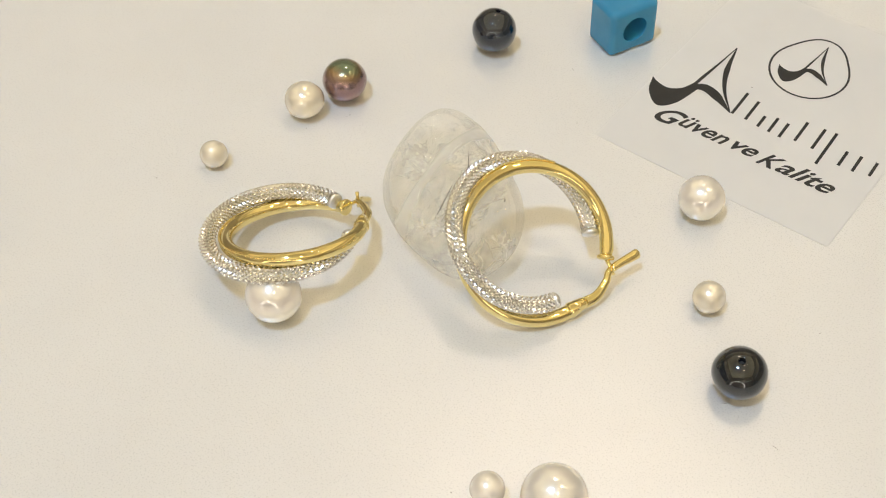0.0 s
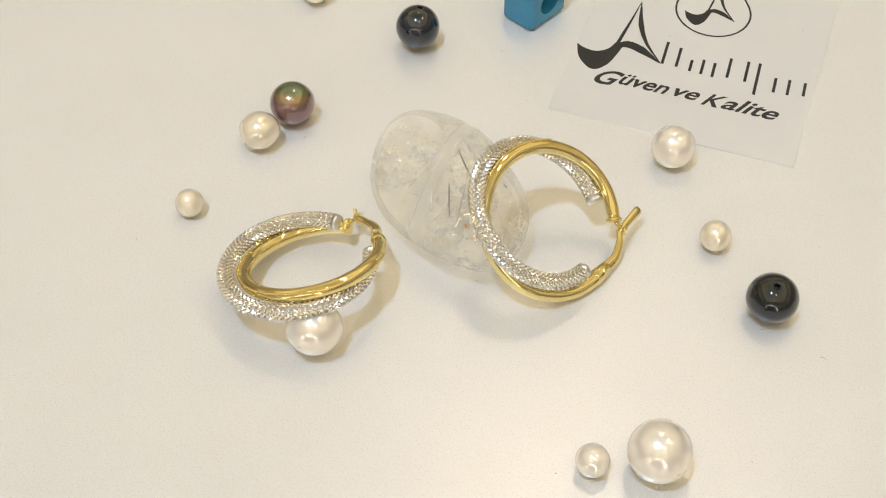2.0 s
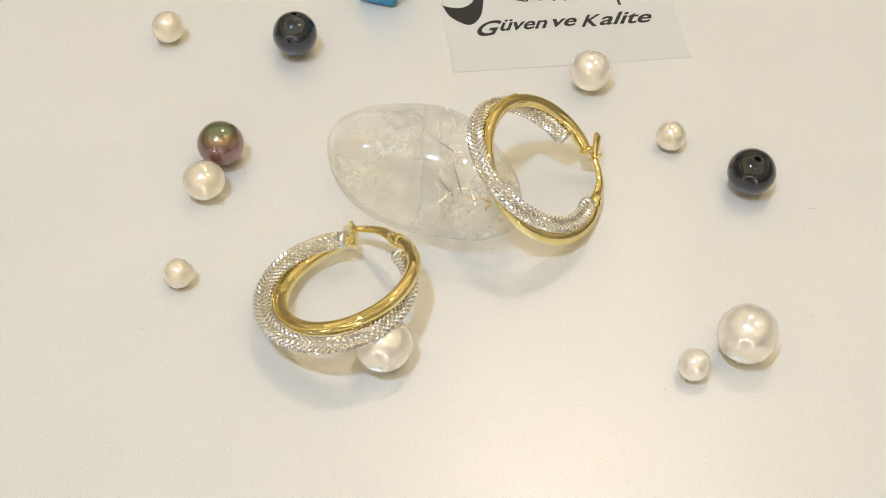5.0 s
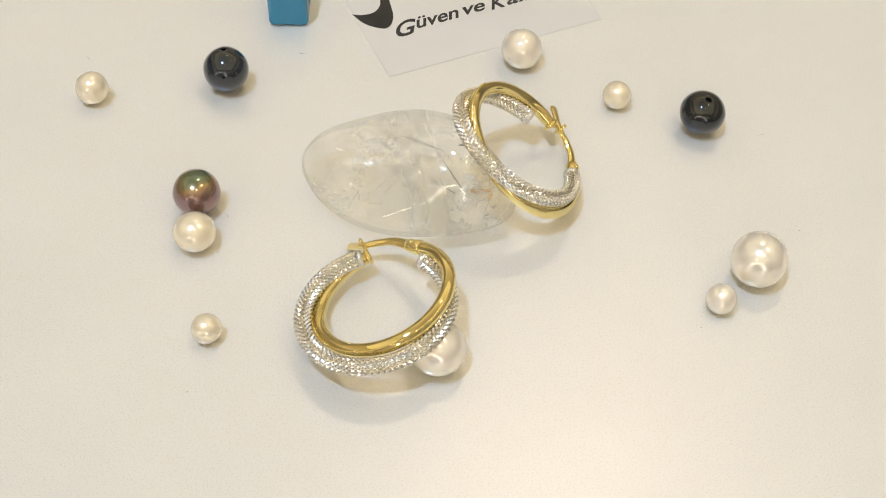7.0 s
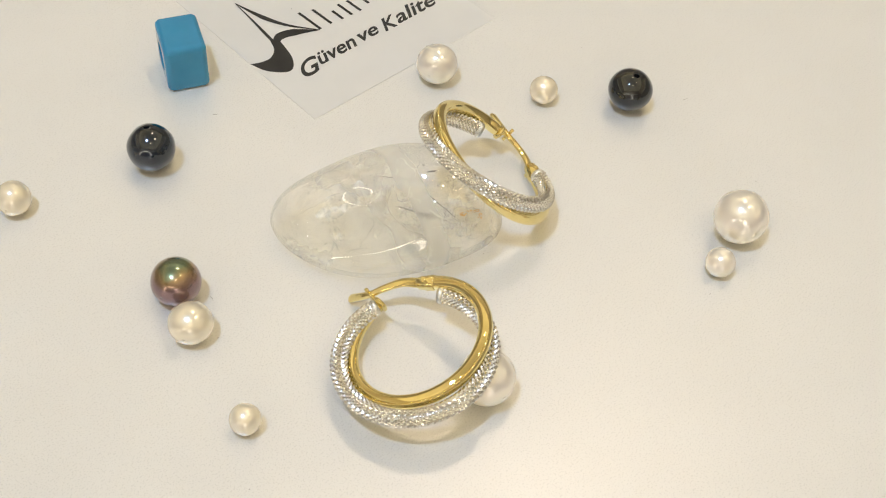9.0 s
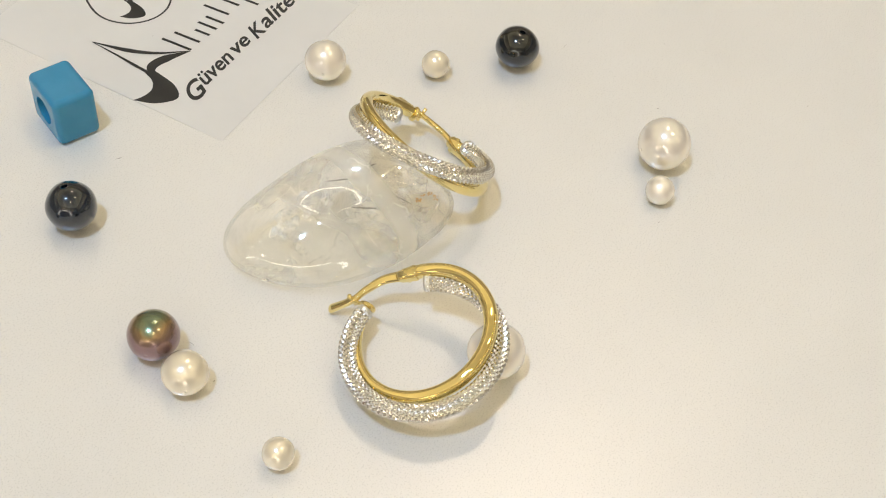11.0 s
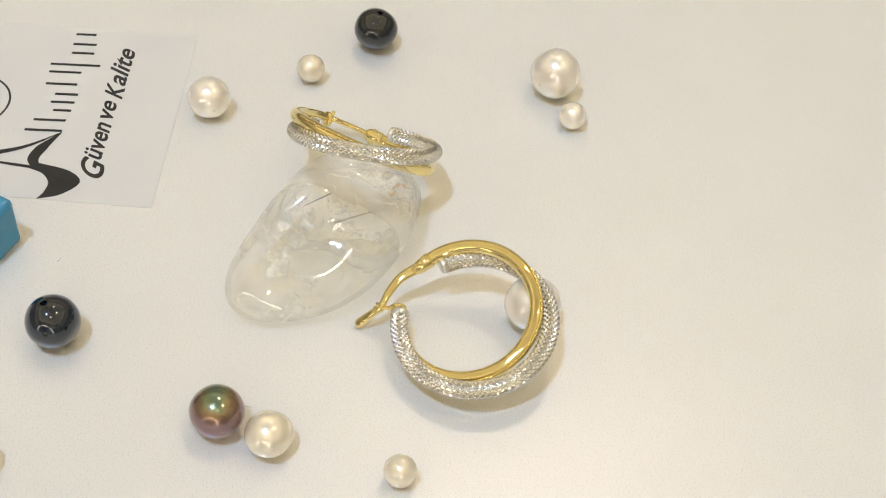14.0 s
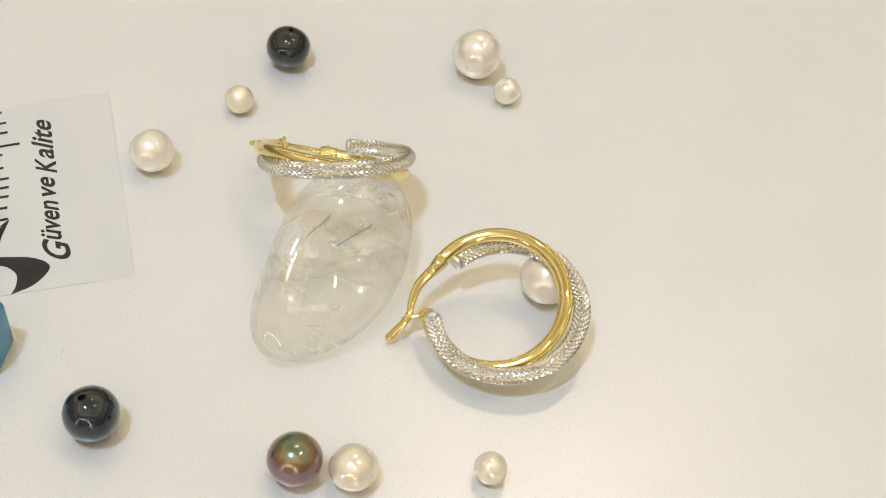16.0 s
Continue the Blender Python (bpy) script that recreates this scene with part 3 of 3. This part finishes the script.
earring(GOLD_TWO, SILVER_TWO, (2.671, 0.331, 0.236), (2.85, 1.089, 0.37), (3.024, 1.547, 0.365), (1.8, 0.58, 0),
        "gold and diamond-cut silver hoop earring leaning on the quartz")


# ---- the blue bead ----
def bead():
    a, b, h, rad = 0.70, 0.94, 0.88, 0.235
    bm = box_bm((a, b, h), (0, 0, h / 2), 0.10, 6)
    thing = new("cube_bead")
    tagged(thing, "glossy blue cube bead with a round bore", "bead")
    body = part("body", bm, M_BLUE, thing)
    drill = lathe_bm([(0, -0.6), (rad, -0.6), (rad, 0.6), (0, 0.6)], 40)
    bmesh.ops.rotate(drill, matrix=Matrix.Rotation(math.pi / 2, 3, "Y"), verts=drill.verts)
    bmesh.ops.translate(drill, vec=(0, 0, h * 0.5), verts=drill.verts)
    bmesh.ops.recalc_face_normals(drill, faces=drill.faces)
    tool = part("tool", drill, M_BLUE)
    cut = body.modifiers.new("bore", "BOOLEAN")
    cut.operation, cut.object, cut.solver = "DIFFERENCE", tool, "EXACT"
    dg = bpy.context.evaluated_depsgraph_get()
    me = bpy.data.meshes.new_from_object(body.evaluated_get(dg))
    body.modifiers.clear()
    body.data = me
    bpy.data.objects.remove(tool)
    for poly in me.polygons:
        poly.use_smooth = True
    me.set_sharp_from_angle(angle=radians(40))
    even = body.modifiers.new("even", "WEIGHTED_NORMAL")
    even.keep_sharp = True
    riding(thing, place(0.43, 6.18, 0, -29))


bead()


# ---- the card ----
def flat_bm(outline, z):
    bm = bmesh.new()
    vs = [bm.verts.new((x, y, z)) for x, y in outline]
    bm.faces.new(vs)
    bmesh.ops.triangulate(bm, faces=bm.faces[:])
    return bm


def stroke(points, widths, steps=8):
    """Outline of a pen stroke of varying width along a smooth curve."""
    path = spline([(x, y, 0) for x, y in points], steps)
    left, right = [], []
    m = len(widths) - 1
    for k, p in enumerate(path):
        t = (path[min(k + 1, len(path) - 1)] - path[max(k - 1, 0)]).normalized()
        u = k / (len(path) - 1) * m
        i = min(int(u), m - 1)
        w = widths[i] + (widths[i + 1] - widths[i]) * (u - i)
        left.append((p.x - t.y * w, p.y + t.x * w))
        right.append((p.x + t.y * w, p.y - t.x * w))
    return left, right


def stroke_bm(points, widths, z, steps=8):
    left, right = stroke(points, widths, steps)
    bm = bmesh.new()
    a = [bm.verts.new((*p, z)) for p in left]
    b = [bm.verts.new((*p, z)) for p in right]
    for k in range(len(a) - 1):
        bm.faces.new((b[k], b[k + 1], a[k + 1], a[k]))
    return bm


def loft_bm(one, two, z, steps=8):
    """A flat shape between two smooth edges."""
    bm = bmesh.new()
    a = [bm.verts.new((p.x, p.y, z)) for p in spline([(*p, 0) for p in one], steps)]
    b = [bm.verts.new((p.x, p.y, z)) for p in spline([(*p, 0) for p in two], steps)]
    for k in range(len(a) - 1):
        bm.faces.new((b[k], b[k + 1], a[k + 1], a[k]))
    return bm


def card():
    w, h, t = 4.09, 5.0, 0.008
    ink = t + 0.002
    thing = new("printed_card")
    tagged(thing, "translucent vellum card with black printed logo and slogan", "card")
    sheet = box_bm((w, h, t), (w / 2, h / 2, t / 2), 0.005, 2)
    part("sheet", sheet, M_CARD, thing, smooth=False)
    # emblem: an open letter shape on a sweeping crescent
    def emblem(name, ox, oy, k):
        def at(rows):
            return [(ox + k * x, oy + k * y) for x, y in rows]
        mark = part(name, loft_bm(at(((-0.01, 1.77), (0.15, 1.69), (0.36, 1.67), (0.54, 1.80), (0.64, 2.04))), at(((0.0, 1.755), (0.13, 1.42), (0.42, 1.19), (0.65, 1.42), (0.77, 1.93))), ink),
                    M_INK, thing, "black crescent emblem")
        part("emblem_stroke", stroke_bm(at(((0.64, 1.90), (0.84, 2.02), (1.10, 1.95), (1.49, 1.72))), [0.05 * k, 0.09 * k, 0.09 * k, 0.006], ink + 0.001), M_INK, mark)
        part("emblem_stroke", stroke_bm(at(((0.77, 3.24), (0.92, 2.62), (1.14, 2.15), (1.49, 1.72))), [0.006, 0.05 * k, 0.03 * k, 0.006], ink + 0.002), M_INK, mark)
        part("emblem_stroke", stroke_bm(at(((0.77, 3.24), (0.73, 2.70), (0.69, 2.30), (0.66, 1.95))), [0.006, 0.018 * k, 0.03 * k, 0.03 * k], ink + 0.003), M_INK, mark)
    emblem("emblem", 0, 0, 1.0)
    emblem("small_emblem", 1.55, 2.22, 0.60)
    ring = []
    for k in range(41):
        a = 2 * math.pi * k / 40
        r = 0.66 + 0.20 * max(0, math.cos(a)) ** 6
        ring.append((2.03 - r * 0.04 * math.cos(a) + r * math.sin(a), 3.42 + r * 1.05 * math.cos(a)))
    part("emblem_outline", stroke_bm(ring, [0.018] * 3, ink, 3), M_INK, thing, "thin drop-shaped outline")
    # the name beside the emblem stands as plain upright bars
    stems = ((1.50, 1.73, 2.32), (1.745, 1.73, 2.24), (1.99, 1.70, 1.99), (2.185, 1.69, 2.07), (2.38, 1.68, 2.05), (2.62, 1.75, 2.26),
             (2.92, 1.75, 2.28), (3.12, 1.48, 2.30), (3.43, 1.65, 2.02), (3.66, 1.66, 2.05), (3.92, 1.72, 2.06))
    for x, low, high in stems:
        bar = box_bm((0.05, high - low, 0.004), (0, (low + high) / 2, ink + 0.002))
        for v in bar.verts:
            v.co.x += x - 0.05 * (v.co.y - (low + high) / 2)
        part("letter_bar", bar, M_INK, thing, smooth=False)
    # the slogan, word by word: left end, right end, foot, cap height, lean
    slogan = []
    for word, x0, x1, foot, cap, lean in (("G", 0.53, 1.00, 0.89, 0.38, 0.45), ("\u00fcven", 0.94, 1.79, 0.99, 0.31, 0.42), ("ve", 1.89, 2.31, 1.01, 0.30, 0.42),
                                          ("K", 2.36, 2.76, 0.96, 0.31, 0.5), ("alite", 2.69, 3.64, 0.98, 0.32, 0.42)):
        text = bpy.data.curves.new("slogan", "FONT")
        text.body, text.size, text.offset, text.resolution_u = word, 0.44, 0.009, 6
        ob = new("slogan", text)
        me = bpy.data.meshes.new_from_object(ob)
        bpy.data.objects.remove(ob)
        for v in me.vertices:
            v.co.y *= cap / 0.31
            v.co.x += lean * v.co.y
        xs = [v.co.x for v in me.vertices]
        k = (x1 - x0) / (max(xs) - min(xs))
        for v in me.vertices:
            v.co = Vector((x0 + (v.co.x - min(xs)) * k, foot + v.co.y, ink)) * CM
        slogan.append(me)
    bm = bmesh.new()
    for me in slogan:
        bm.from_mesh(me)
        bpy.data.meshes.remove(me)
    part("slogan", bm, M_INK, thing, "black cursive slogan reading G\u00fcven ve Kalite", smooth=False, scale=1.0)
    riding(thing, place(1.176, 3.803, 0.0, -5.37))


card()


# ---- dust on the white top ----
def dust():
    rng = random.Random(3)
    bm = bmesh.new()
    for k in range(20):
        x, y = rng.uniform(-6, 7), rng.uniform(-5, 7)
        long = rng.choice((0.008, 0.010, 0.014, 0.05))
        a = rng.uniform(0, 6.28)
        r = 0.003 if long > 0.04 else 0.006
        d = Vector((math.cos(a), math.sin(a), 0)) * long
        pts = [Vector((x, y, r)) - d, Vector((x, y, r)) + Vector((-d.y, d.x, 0)) * 0.2, Vector((x, y, r)) + d]
        piece = sweep_bm(pts, [(r * 0.5,) * 2, (r,) * 2, (r * 0.4,) * 2], 5)
        me = bpy.data.meshes.new("speck")
        piece.to_mesh(me)
        piece.free()
        bm.from_mesh(me)
        bpy.data.meshes.remove(me)
    ob = part("dust", bm, M_DUST)
    tagged(ob, "tiny dark specks and fibres on the white top", "dust", kind="stuff")
    riding(ob, Matrix.Identity(4))


dust()


# ---- the turntable carries everything round ----
def motions():
    times = [k * 0.5 for k in range(33)]
    for ob, rest in MOVING:
        walk(ob, [(t, pose(0, 0, 0, 0, 0, spin(t)) @ rest) for t in times])


motions()
